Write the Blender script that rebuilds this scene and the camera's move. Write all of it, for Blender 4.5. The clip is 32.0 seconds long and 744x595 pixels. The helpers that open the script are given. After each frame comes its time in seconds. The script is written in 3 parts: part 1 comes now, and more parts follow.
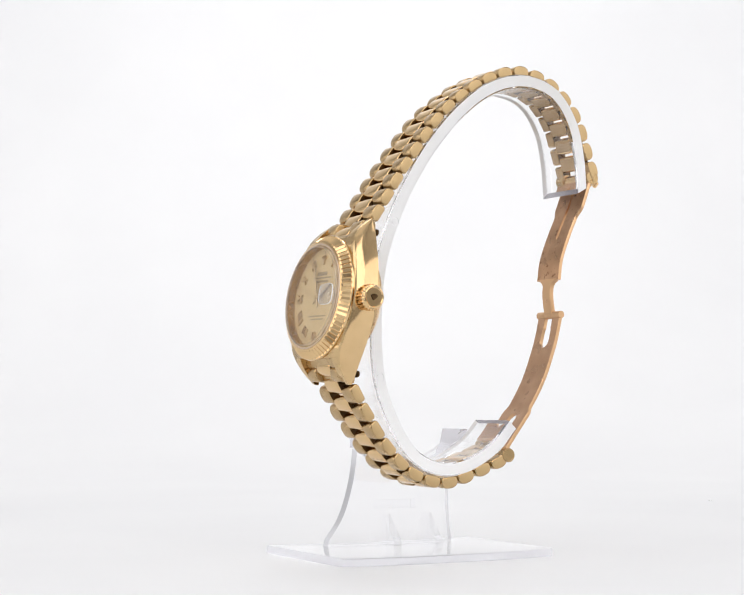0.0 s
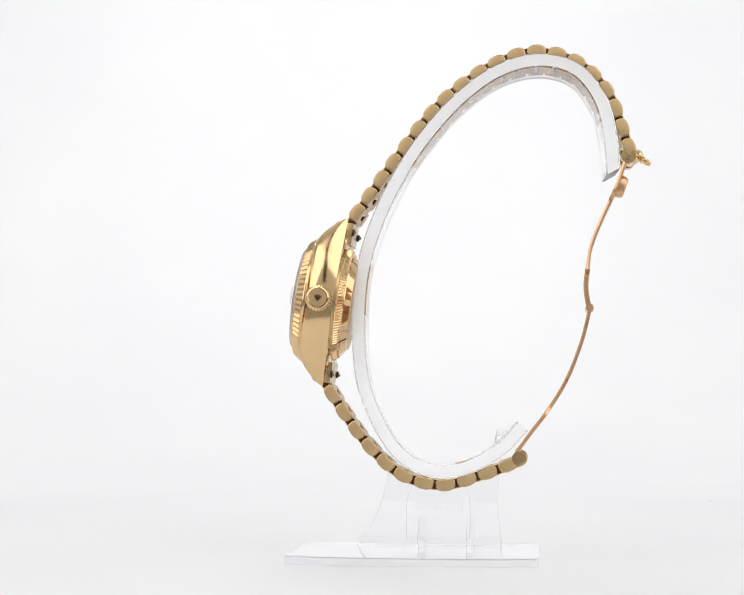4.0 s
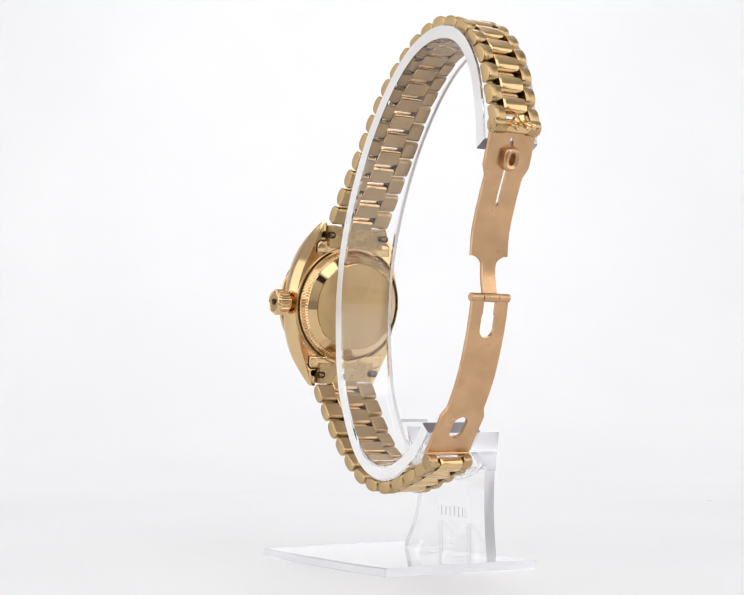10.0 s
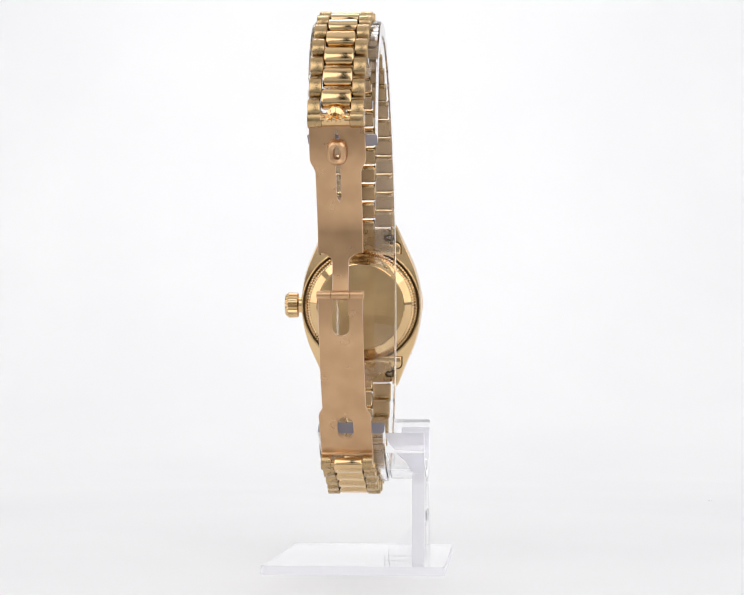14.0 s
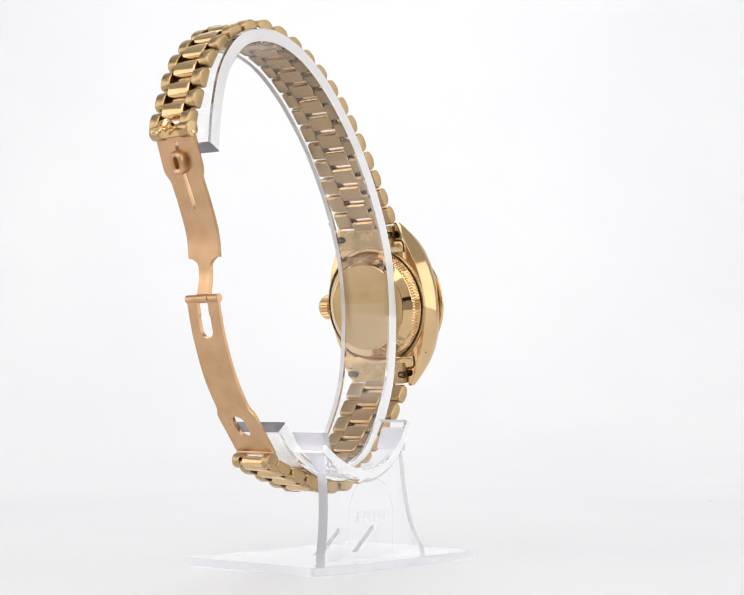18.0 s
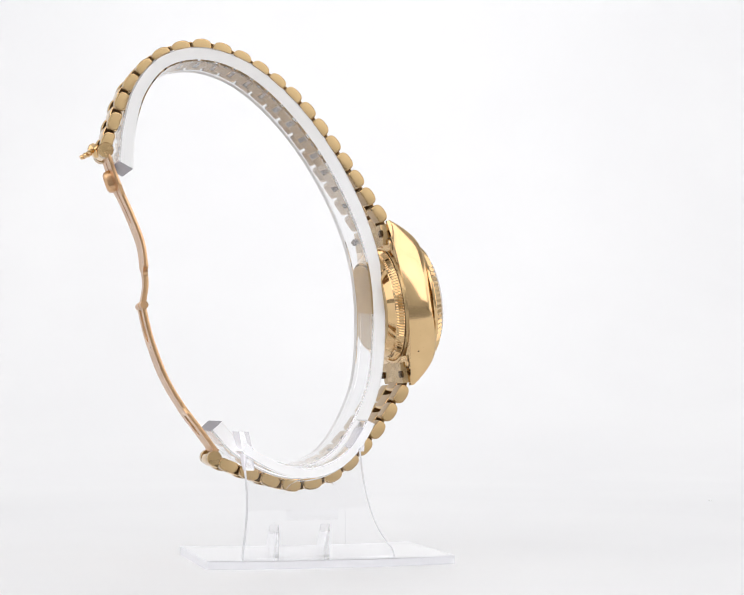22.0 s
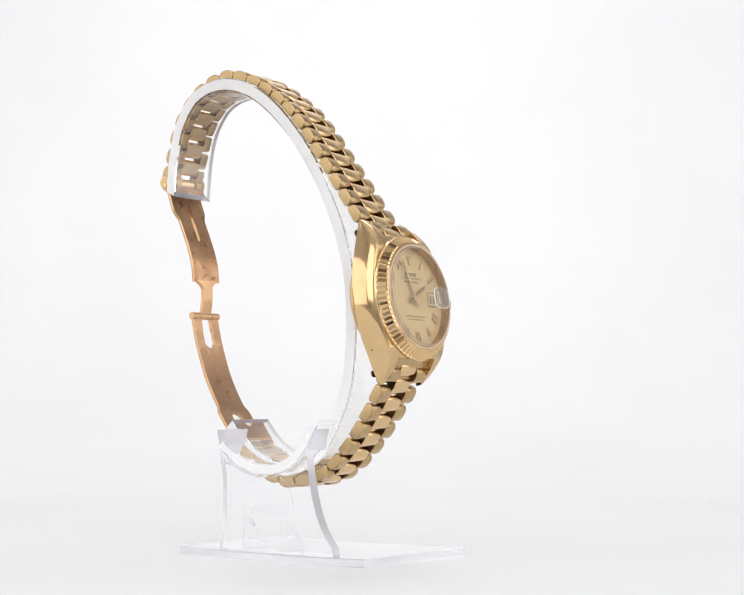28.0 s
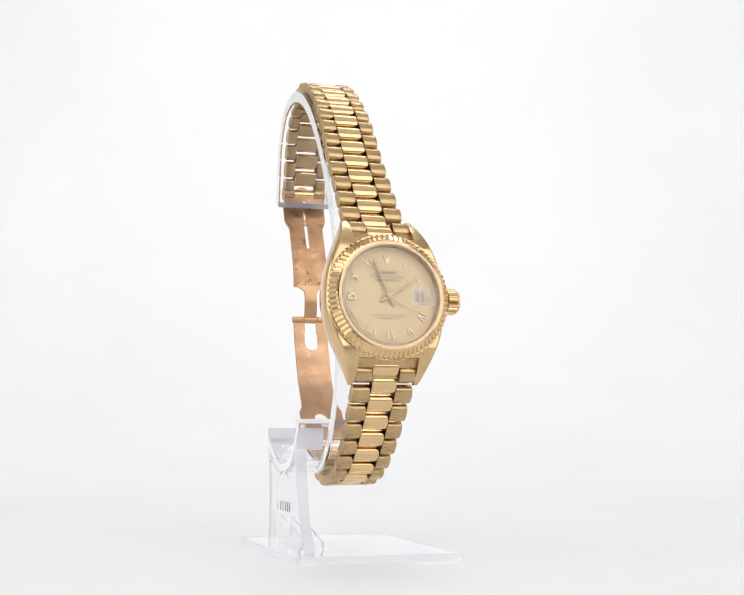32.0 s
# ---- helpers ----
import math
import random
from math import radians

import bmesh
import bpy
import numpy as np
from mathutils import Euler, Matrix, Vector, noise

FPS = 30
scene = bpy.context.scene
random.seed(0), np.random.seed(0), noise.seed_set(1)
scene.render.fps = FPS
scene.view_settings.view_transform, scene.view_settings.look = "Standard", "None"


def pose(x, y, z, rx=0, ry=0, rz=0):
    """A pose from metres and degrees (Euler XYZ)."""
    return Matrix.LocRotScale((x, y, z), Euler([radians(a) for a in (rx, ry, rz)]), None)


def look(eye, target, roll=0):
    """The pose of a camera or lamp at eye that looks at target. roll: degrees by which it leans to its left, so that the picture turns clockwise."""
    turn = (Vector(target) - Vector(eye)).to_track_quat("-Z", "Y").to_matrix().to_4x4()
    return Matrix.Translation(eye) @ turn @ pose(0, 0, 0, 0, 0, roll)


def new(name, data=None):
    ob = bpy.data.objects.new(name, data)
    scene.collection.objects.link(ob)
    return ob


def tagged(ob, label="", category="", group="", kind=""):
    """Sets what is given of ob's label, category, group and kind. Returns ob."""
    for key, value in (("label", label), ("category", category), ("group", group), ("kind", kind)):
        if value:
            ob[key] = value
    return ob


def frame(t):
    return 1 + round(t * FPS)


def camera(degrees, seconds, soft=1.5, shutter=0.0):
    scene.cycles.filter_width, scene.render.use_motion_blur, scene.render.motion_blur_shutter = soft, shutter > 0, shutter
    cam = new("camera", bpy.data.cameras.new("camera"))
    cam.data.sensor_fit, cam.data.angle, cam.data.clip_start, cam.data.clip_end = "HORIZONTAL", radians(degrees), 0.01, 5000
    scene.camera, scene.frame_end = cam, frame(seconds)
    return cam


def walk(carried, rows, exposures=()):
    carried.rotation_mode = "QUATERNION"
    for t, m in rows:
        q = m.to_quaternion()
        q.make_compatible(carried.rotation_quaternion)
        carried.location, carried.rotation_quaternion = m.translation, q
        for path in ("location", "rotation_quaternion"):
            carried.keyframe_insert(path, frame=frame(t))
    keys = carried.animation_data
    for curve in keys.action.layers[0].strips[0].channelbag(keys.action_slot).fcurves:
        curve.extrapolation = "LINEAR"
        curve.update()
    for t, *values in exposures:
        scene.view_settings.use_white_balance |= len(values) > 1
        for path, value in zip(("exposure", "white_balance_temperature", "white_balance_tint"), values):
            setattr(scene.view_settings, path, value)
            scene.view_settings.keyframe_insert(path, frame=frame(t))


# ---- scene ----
cam = camera(25.5, 32.0, soft=1.3)
EYE = Vector((0.001477, -0.344, 0.03256))
TILT = radians(3.62)
AIM = EYE + Vector((0, math.cos(TILT), math.sin(TILT)))
walk(cam, [(0.0, look(EYE, AIM, 0.11)), (32.0, look(EYE, AIM, 0.11))])

# ---- light: a white product tent with soft boxes at both sides and above ----
world = bpy.data.worlds.new("studio_dark")
world.use_nodes = True
world.node_tree.nodes["Background"].inputs[0].default_value = (0.9, 0.93, 1.0, 1)
world.node_tree.nodes["Background"].inputs[1].default_value = 0.02
scene.world = world
scene.view_settings.exposure = -0.2


def soft_box(name, eye, target, width, height, watts, colour):
    data = bpy.data.lights.new(name, "AREA")
    data.shape, data.size, data.size_y, data.energy, data.color = "RECTANGLE", width, height, watts, colour
    lamp = new(name, data)
    lamp.matrix_world = look(eye, target)
    return lamp


soft_box("top_soft_box", (0, 0.08, 0.70), (0, 0.05, 0), 0.7, 0.5, 0.2, (1.0, 0.99, 0.985))
soft_box("side_soft_box", (-1.0, -0.05, 0.31), (0, 0.0, 0.10), 0.85, 0.6, 2.0, (1.0, 0.985, 0.98))
soft_box("side_soft_box", (1.0, -0.05, 0.31), (0, 0.0, 0.10), 0.85, 0.6, 2.0, (1.0, 0.985, 0.98))
soft_box("front_soft_box", (-0.42, -0.58, 0.46), (0, 0, 0.06), 0.78, 0.8, 3.6, (0.99, 0.99, 1.0))
soft_box("front_soft_box", (0.42, -0.58, 0.46), (0, 0, 0.06), 0.78, 0.8, 3.6, (0.99, 0.99, 1.0))
soft_box("backdrop_soft_box", (0, 0.36, 0.70), (0, 0.65, 0.20), 0.42, 0.2, 1.7, (1.0, 0.99, 0.985))


# ---- materials ----
def material(name, colour, rough, metal=0.0):
    m = bpy.data.materials.new(name)
    m.use_nodes = True
    b = m.node_tree.nodes["Principled BSDF"]
    b.inputs["Base Color"].default_value = (*colour, 1)
    b.inputs["Roughness"].default_value = rough
    b.inputs["Metallic"].default_value = metal
    return m, m.node_tree, b


def vary(tree, b, low, high, scale, socket="Base Color", stretch=(1, 1, 1), detail=4, coords="Object"):
    """A noise between two values or colours into one input."""
    n = tree.nodes
    co, mp, no, ra = n.new("ShaderNodeTexCoord"), n.new("ShaderNodeMapping"), n.new("ShaderNodeTexNoise"), n.new("ShaderNodeValToRGB")
    mp.inputs["Scale"].default_value = stretch
    no.inputs["Scale"].default_value, no.inputs["Detail"].default_value = scale, detail
    ra.color_ramp.elements[0].position, ra.color_ramp.elements[1].position, ra.color_ramp.interpolation = 0.26, 0.74, "EASE"
    for e, v in zip(ra.color_ramp.elements, (low, high)):
        e.color = (*v, 1) if isinstance(v, tuple) else (v, v, v, 1)
    tree.links.new(co.outputs[coords], mp.inputs["Vector"])
    tree.links.new(mp.outputs["Vector"], no.inputs["Vector"])
    tree.links.new(no.outputs["Fac"], ra.inputs["Fac"])
    tree.links.new(ra.outputs["Color"], b.inputs[socket])
    return ra


def relief(tree, b, scale, depth, strength=0.3, stretch=(1, 1, 1)):
    n = tree.nodes
    co, mp, no, bu = n.new("ShaderNodeTexCoord"), n.new("ShaderNodeMapping"), n.new("ShaderNodeTexNoise"), n.new("ShaderNodeBump")
    mp.inputs["Scale"].default_value = stretch
    no.inputs["Scale"].default_value, no.inputs["Detail"].default_value = scale, 3
    bu.inputs["Distance"].default_value, bu.inputs["Strength"].default_value = depth, strength
    tree.links.new(co.outputs["Object"], mp.inputs["Vector"])
    tree.links.new(mp.outputs["Vector"], no.inputs["Vector"])
    tree.links.new(no.outputs["Fac"], bu.inputs["Height"])
    tree.links.new(bu.outputs["Normal"], b.inputs["Normal"])


def gold(name, low, high, rough_low, rough_high, brushed=None):
    m, tree, b = material(name, high, rough_low, 1.0)
    vary(tree, b, low, high, 240, detail=1.5)
    vary(tree, b, rough_low, rough_high, 320, "Roughness", detail=1.5)
    if brushed:
        relief(tree, b, 3200, 0.00001, 0.22, brushed)
    return m


def pitted(name, low, high, least):
    """Worn gold with small dark corrosion pits."""
    m = gold(name, low, high, 0.26, 0.42)
    tree = m.node_tree
    b, n = tree.nodes["Principled BSDF"], tree.nodes
    source = b.inputs["Base Color"].links[0].from_socket
    co, no, ra, mx = n.new("ShaderNodeTexCoord"), n.new("ShaderNodeTexNoise"), n.new("ShaderNodeValToRGB"), n.new("ShaderNodeMix")
    mx.data_type = "RGBA"
    no.inputs["Scale"].default_value, no.inputs["Detail"].default_value = 1050, 3
    ra.color_ramp.elements[0].position, ra.color_ramp.elements[1].position = least, least + 0.1
    tree.links.new(co.outputs["Object"], no.inputs["Vector"])
    tree.links.new(no.outputs["Fac"], ra.inputs["Fac"])
    tree.links.new(ra.outputs["Color"], mx.inputs["Factor"])
    tree.links.new(source, mx.inputs["A"])
    mx.inputs["B"].default_value = (0.27, 0.135, 0.07, 1)
    tree.links.new(mx.outputs["Result"], b.inputs["Base Color"])
    return m


GOLD = gold("polished_yellow_gold", (0.70, 0.482, 0.248), (0.77, 0.538, 0.285), 0.04, 0.07)
SOFT = gold("soft_polished_gold", (0.71, 0.494, 0.257), (0.76, 0.537, 0.285), 0.10, 0.13)
SATIN = gold("satin_yellow_gold", (0.47, 0.326, 0.163), (0.55, 0.387, 0.201), 0.22, 0.32, (0.15, 3, 3))
TOP = gold("brushed_lug_top_gold", (0.61, 0.435, 0.225), (0.69, 0.495, 0.265), 0.22, 0.30, (0.15, 3, 3))
BACK = gold("brushed_case_back_gold", (0.52, 0.365, 0.178), (0.60, 0.425, 0.212), 0.30, 0.40, (4, 0.12, 3))
BRUSHED = gold("brushed_link_end_gold", (0.51, 0.362, 0.188), (0.58, 0.417, 0.222), 0.42, 0.52)
# inner faces of the links: a darker gold than their outer faces
INNER = gold("darker_inner_gold", (0.41, 0.282, 0.153), (0.48, 0.335, 0.188), 0.24, 0.36, (0.15, 3, 3))
ROSE = gold("worn_rose_gold", (0.58, 0.360, 0.198), (0.66, 0.418, 0.235), 0.27, 0.36)
PITTED = pitted("pitted_rose_gold", (0.42, 0.245, 0.135), (0.55, 0.33, 0.19), 0.60)
WORN = pitted("worn_inner_rose_gold", (0.49, 0.295, 0.175), (0.58, 0.36, 0.22), 0.70)
DARK, _, _ = material("dark_pin_steel", (0.10, 0.07, 0.04), 0.45, 1.0)
STEELBAR, _, _ = material("grey_spring_bar_steel", (0.34, 0.27, 0.20), 0.3, 1.0)
# dark colour put in for the shade of joints, grooves and recesses
SHADED, _, _ = material("shaded_recess_gold", (0.085, 0.048, 0.022), 0.42, 1.0)
GASKET, _, _ = material("pale_crystal_gasket", (0.62, 0.48, 0.35), 0.3, 0.7)

DIAL, dial_tree, dial_b = material("champagne_dial", (0.70, 0.54, 0.33), 0.42, 0.1)
vary(dial_tree, dial_b, (0.70, 0.52, 0.25), (0.75, 0.565, 0.285), 300)
relief(dial_tree, dial_b, 1500, 0.00001, 0.2)
APPLIED, _, _ = material("applied_marker_gold", (0.74, 0.56, 0.32), 0.28, 0.9)
THIN, _, _ = material("second_hand_gold", (0.66, 0.49, 0.25), 0.4, 0.6)
# dial print; also paints the dark reflections round numerals and hands
PRINT_REFLECTION, _, _ = material("brown_print_and_reflection", (0.32, 0.23, 0.13), 0.5)
DARKPRINT, _, _ = material("dark_date_print", (0.17, 0.115, 0.07), 0.5)
DATE, _, _ = material("champagne_date_disc", (0.64, 0.50, 0.33), 0.5)


def clear(name, ior, tint, rough=0.0):
    m, tree, b = material(name, tint, rough)
    b.inputs["Transmission Weight"].default_value, b.inputs["IOR"].default_value = 1.0, ior
    return m


ACRYLIC = clear("clear_acrylic", 1.49, (0.992, 0.992, 0.997), 0.015)


def gloss_of(tree, most, power, rough):
    """A mirror-like coat that grows towards grazing views."""
    lw, pw, ml, gl = tree.nodes.new("ShaderNodeLayerWeight"), tree.nodes.new("ShaderNodeMath"), tree.nodes.new("ShaderNodeMath"), tree.nodes.new("ShaderNodeBsdfGlossy")
    lw.inputs["Blend"].default_value, gl.inputs["Roughness"].default_value = 0.5, rough
    pw.operation, ml.operation = "POWER", "MULTIPLY_ADD"
    pw.inputs[1].default_value, ml.inputs[1].default_value, ml.inputs[2].default_value = power, most, 0.03
    tree.links.new(lw.outputs["Facing"], pw.inputs[0])
    tree.links.new(pw.outputs[0], ml.inputs[0])
    return ml, gl


def frosted(name, glow, share, bright=0.0, most=0.35, power=4.0, rough=0.05):
    """Acrylic face: part straight through, part light that scatters through or back, under a thin gloss."""
    m = bpy.data.materials.new(name)
    m.use_nodes = True
    tree = m.node_tree
    n = tree.nodes
    n.remove(n["Principled BSDF"])
    clear_, through_, back = n.new("ShaderNodeBsdfTransparent"), n.new("ShaderNodeBsdfTranslucent"), n.new("ShaderNodeBsdfDiffuse")
    both, blend, coat = n.new("ShaderNodeMixShader"), n.new("ShaderNodeMixShader"), n.new("ShaderNodeMixShader")
    clear_.inputs[0].default_value = (0.985, 0.985, 0.995, 1)
    low = tuple(0.93 * c for c in glow)
    vary(tree, through_, low, glow, 150, "Color")
    vary(tree, back, low, glow, 150, "Color")
    both.inputs[0].default_value, blend.inputs[0].default_value = bright, share
    fr, gl = gloss_of(tree, most, power, rough)
    for a, b in ((through_.outputs[0], both.inputs[1]), (back.outputs[0], both.inputs[2]), (clear_.outputs[0], blend.inputs[1]), (both.outputs[0], blend.inputs[2]),
                 (fr.outputs[0], coat.inputs[0]), (blend.outputs[0], coat.inputs[1]), (gl.outputs[0], coat.inputs[2]), (coat.outputs[0], n["Material Output"].inputs["Surface"])):
        tree.links.new(a, b)
    return m


def moulded(name, tint, share, rough, back_share):
    """Moulded or sawn acrylic edge: clear plastic behind a matt skin that scatters light both ways."""
    m, tree, b = material(name, (0.985, 0.985, 0.995), rough)
    n = tree.nodes
    b.inputs["Transmission Weight"].default_value, b.inputs["IOR"].default_value = 1.0, 1.4
    through_, back, both, blend = n.new("ShaderNodeBsdfTranslucent"), n.new("ShaderNodeBsdfDiffuse"), n.new("ShaderNodeMixShader"), n.new("ShaderNodeMixShader")
    for d in (through_, back):
        d.inputs["Color"].default_value = (*tint, 1)
    both.inputs[0].default_value, blend.inputs[0].default_value = back_share, share
    for a, c in ((through_.outputs[0], both.inputs[1]), (back.outputs[0], both.inputs[2]), (b.outputs[0], blend.inputs[1]), (both.outputs[0], blend.inputs[2]),
                 (blend.outputs[0], n["Material Output"].inputs["Surface"])):
        tree.links.new(a, c)
    return m


FROST = moulded("moulded_acrylic_side", (0.995, 0.995, 1.0), 0.86, 0.15, 0.85)
EDGE = moulded("sawn_acrylic_edge", (0.95, 0.95, 0.99), 0.6, 0.2, 0.6)
SAWN = moulded("sawn_acrylic_end", (0.80, 0.79, 0.84), 0.5, 0.25, 0.6)
# grey tint paints the dark inner reflections seen in the ring's cut end
END_SHADE = moulded("shaded_ring_end", (0.34, 0.33, 0.38), 0.75, 0.25, 0.6)
RIB = clear("thin_acrylic_rib", 1.1, (0.985, 0.985, 0.992), 0.03)
SADDLE = clear("moulded_acrylic_saddle", 1.3, (0.99, 0.99, 0.995), 0.1)
CRYSTAL = frosted("watch_crystal", (1.0, 1.0, 1.0), 0.03, 0.5, 5.0, 8.0)
CHAMFER = frosted("ground_crystal_edge", (0.74, 0.62, 0.50), 0.4, 0.5)
LENS = frosted("magnifier_crystal", (1.0, 1.0, 1.0), 0.03, 0.5, 0.8, 2.4)

SWEEP, sweep_tree, sweep_b = material("matt_white_sweep", (0.86, 0.86, 0.87), 0.55)
vary(sweep_tree, sweep_b, (0.785, 0.79, 0.805), (0.815, 0.82, 0.832), 9)
TENT, tent_tree, tent_b = material("white_tent_cloth", (0.80, 0.79, 0.78), 0.8)
vary(tent_tree, tent_b, (0.78, 0.77, 0.76), (0.82, 0.81, 0.80), 14)
ROOM, _, _ = material("grey_table_top", (0.26, 0.255, 0.25), 0.8)
BLACK, _, _ = material("black_lens_port", (0.01, 0.01, 0.011), 0.6)
GREY, _, _ = material("pale_tent_cloth", (0.76, 0.755, 0.75), 0.8)
LINT, _, _ = material("grey_lint", (0.93, 0.93, 0.935), 0.9)

MM = 0.001
DZ = 0.4


# ---- mesh helpers ----
def part(name, bm, mat, parent, label="", place=None, angle=35, smooth=True):
    """One mesh object (built in millimetres) under a thing or part."""
    bmesh.ops.recalc_face_normals(bm, faces=bm.faces)
    bmesh.ops.scale(bm, vec=(MM, MM, MM), verts=bm.verts)
    me = bpy.data.meshes.new(name)
    bm.to_mesh(me)
    bm.free()
    return attach(name, me, mat, parent, label, place, angle, smooth)


def attach(name, me, mat, parent, label="", place=None, angle=35, smooth=True):
    if not me.materials:
        me.materials.append(mat)
        me.polygons.foreach_set("use_smooth", [smooth] * len(me.polygons))
        if smooth:
            me.set_sharp_from_angle(angle=radians(angle))
    ob = new(name, me)
    ob.parent = parent
    if place is not None:
        ob.matrix_basis = place
    return tagged(ob, label)


def shift(x, y, z):
    return Matrix.Translation((x * MM, y * MM, z * MM))


def loft(rows, bm=None, loop=False, caps=True):
    """Skin between equal rings of points; loop joins the last ring to the first."""
    bm = bm or bmesh.new()
    rings = [[bm.verts.new(p) for p in row] for row in rows]
    n = len(rings[0])
    pairs = list(zip(rings, rings[1:])) + ([(rings[-1], rings[0])] if loop else [])
    for a, b in pairs:
        for i in range(n):
            bm.faces.new((a[i], a[(i + 1) % n], b[(i + 1) % n], b[i]))
    if caps and not loop:
        bm.faces.new(rings[0][::-1])
        bm.faces.new(rings[-1])
    return bm


def box(x0, x1, y0, y1, z0, z1, bm=None, bevel=0.0):
    own = bmesh.new()
    loft([[(x0, y0, z), (x1, y0, z), (x1, y1, z), (x0, y1, z)] for z in (z0, z1)], own)
    if bevel:
        bmesh.ops.bevel(own, geom=own.edges[:] + own.verts[:], offset=bevel, segments=2, affect="EDGES", profile=0.5)
    return merge(own, bm)


def merge(own, bm):
    if bm is None:
        return own
    me = bpy.data.meshes.new("scrap")
    own.to_mesh(me)
    own.free()
    bm.from_mesh(me)
    bpy.data.meshes.remove(me)
    return bm


def revolve(profile, steps=96, bm=None, caps=False):
    """Turn a closed or open (radius, height) profile round the z axis."""
    rows = []
    for i in range(steps):
        a = 2 * math.pi * i / steps
        rows.append([(r * math.cos(a), r * math.sin(a), z) for r, z in profile])
    return loft(rows, bm, loop=True)


def lathe(profile, steps=64, bm=None):
    """A solid turned from an open profile that starts and ends on the axis."""
    bm = bm or bmesh.new()
    inner = profile[1:-1]
    rings = [[bm.verts.new((r * math.cos(2 * math.pi * i / steps), r * math.sin(2 * math.pi * i / steps), z)) for r, z in inner] for i in range(steps)]
    lo, hi = bm.verts.new((0, 0, profile[0][1])), bm.verts.new((0, 0, profile[-1][1]))
    for i in range(steps):
        a, b = rings[i], rings[(i + 1) % steps]
        for j in range(len(inner) - 1):
            bm.faces.new((a[j], b[j], b[j + 1], a[j + 1]))
        bm.faces.new((lo, b[0], a[0]))
        bm.faces.new((hi, a[-1], b[-1]))
    return bm


def spline(points, per=12):
    """Catmull-Rom through a few plan points; returns dense points and their running length."""
    p = [Vector(q) for q in points]
    p = [2 * p[0] - p[1]] + p + [2 * p[-1] - p[-2]]
    out = []
    for i in range(1, len(p) - 2):
        for k in range(per):
            t = k / per
            out.append(0.5 * ((2 * p[i]) + (p[i + 1] - p[i - 1]) * t + (2 * p[i - 1] - 5 * p[i] + 4 * p[i + 1] - p[i + 2]) * t * t + (3 * p[i] - p[i - 1] - 3 * p[i + 1] + p[i + 2]) * t ** 3))
    out.append(p[-2])
    length = [0.0]
    for a, b in zip(out, out[1:]):
        length.append(length[-1] + (b - a).length)
    return out, length


def along(curve, s):
    """Point and unit tangent at length s."""
    pts, length = curve
    s = min(max(s, 0.0), length[-1] - 1e-6)
    i = max(k for k in range(len(pts) - 1) if length[k] <= s)
    f = (s - length[i]) / max(length[i + 1] - length[i], 1e-9)
    a, b = max(i - 1, 0), min(i + 2, len(pts) - 1)
    return pts[i].lerp(pts[i + 1], f), (pts[b] - pts[a]).normalized()


def mix(a, b, t):
    return a + (b - a) * min(max(t, 0.0), 1.0)


# ---- the setting ----
def setting():
    rows = []
    for x in (-1.1, 1.1):
        profile = [(-0.17, 0.0), (0.35, 0.0)]
        profile += [(0.35 + 0.3 * math.sin(a), 0.3 - 0.3 * math.cos(a)) for a in (radians(7.5 * k) for k in range(1, 13))]
        profile += [(0.65, 0.95)]
        rows.append([(x, y, z) for y, z in profile] + [(x, y + 0.02, z - 0.02) for y, z in profile[::-1]])
    bm = loft(rows)
    bmesh.ops.scale(bm, vec=(1000, 1000, 1000), verts=bm.verts)
    sweep = part("backdrop", bm, SWEEP, None)
    tagged(sweep, "seamless matt white studio sweep, evenly lit", "backdrop", kind="structure")
    tagged(part("floor", box(-1100, 1100, -764, -171, -30, -6), ROOM, None), "grey table top before the white sweep", "floor", kind="structure")
    for name, b in (("wall_west", (-1130, -1105, -760, 700, -20, 970)), ("wall_east", (1105, 1130, -760, 700, -20, 970))):
        tagged(part(name, box(*b), TENT, None), "white cloth side of the photo tent", "wall", kind="structure")
    tagged(part("wall_south", box(-1130, 1130, -790, -765, -20, 970), GREY, None), "pale cloth front of the photo tent", "wall", kind="structure")
    # black panel out of view, added for a dark streak in the gold's reflections
    tagged(part("slit_panel", box(-22, 22, -463, -460, 200, 900), BLACK, None), "unseen black panel mirrored in the gold as a dim upright slit", "opening", kind="structure")
    port = lathe([(0, -1.5), (27, -1.5), (27, 1.5), (0, 1.5)], 48)
    bmesh.ops.rotate(port, matrix=Matrix.Rotation(radians(90), 3, "X"), verts=port.verts)
    bmesh.ops.translate(port, vec=(1.5, -400, 44), verts=port.verts)
    tagged(part("lens_port", port, BLACK, None), "black port round the camera", "opening", kind="structure")
    tagged(part("ceiling", box(-1130, 1130, -790, 700, 975, 1000), TENT, None), "white cloth top of the photo tent", "ceiling", kind="structure")


# ---- the acrylic stand ----
RING = [(-32.6, 27.2), (-28.2, 22.6), (-21.5, 18.9), (-15.0, 18.0), (-8.6, 20.6), (-4.0, 26.4), (-0.2, 35.5), (0.9, 46.0), (0.4, 57.0),
        (-1.9, 66.5), (-6.3, 76.5), (-12.2, 85.9), (-20.0, 94.6), (-28.0, 100.2), (-36.3, 102.2), (-43.8, 100.2), (-48.6, 94.2), (-50.6, 86.5), (-51.3, 78.4)]


YAW = 0.055


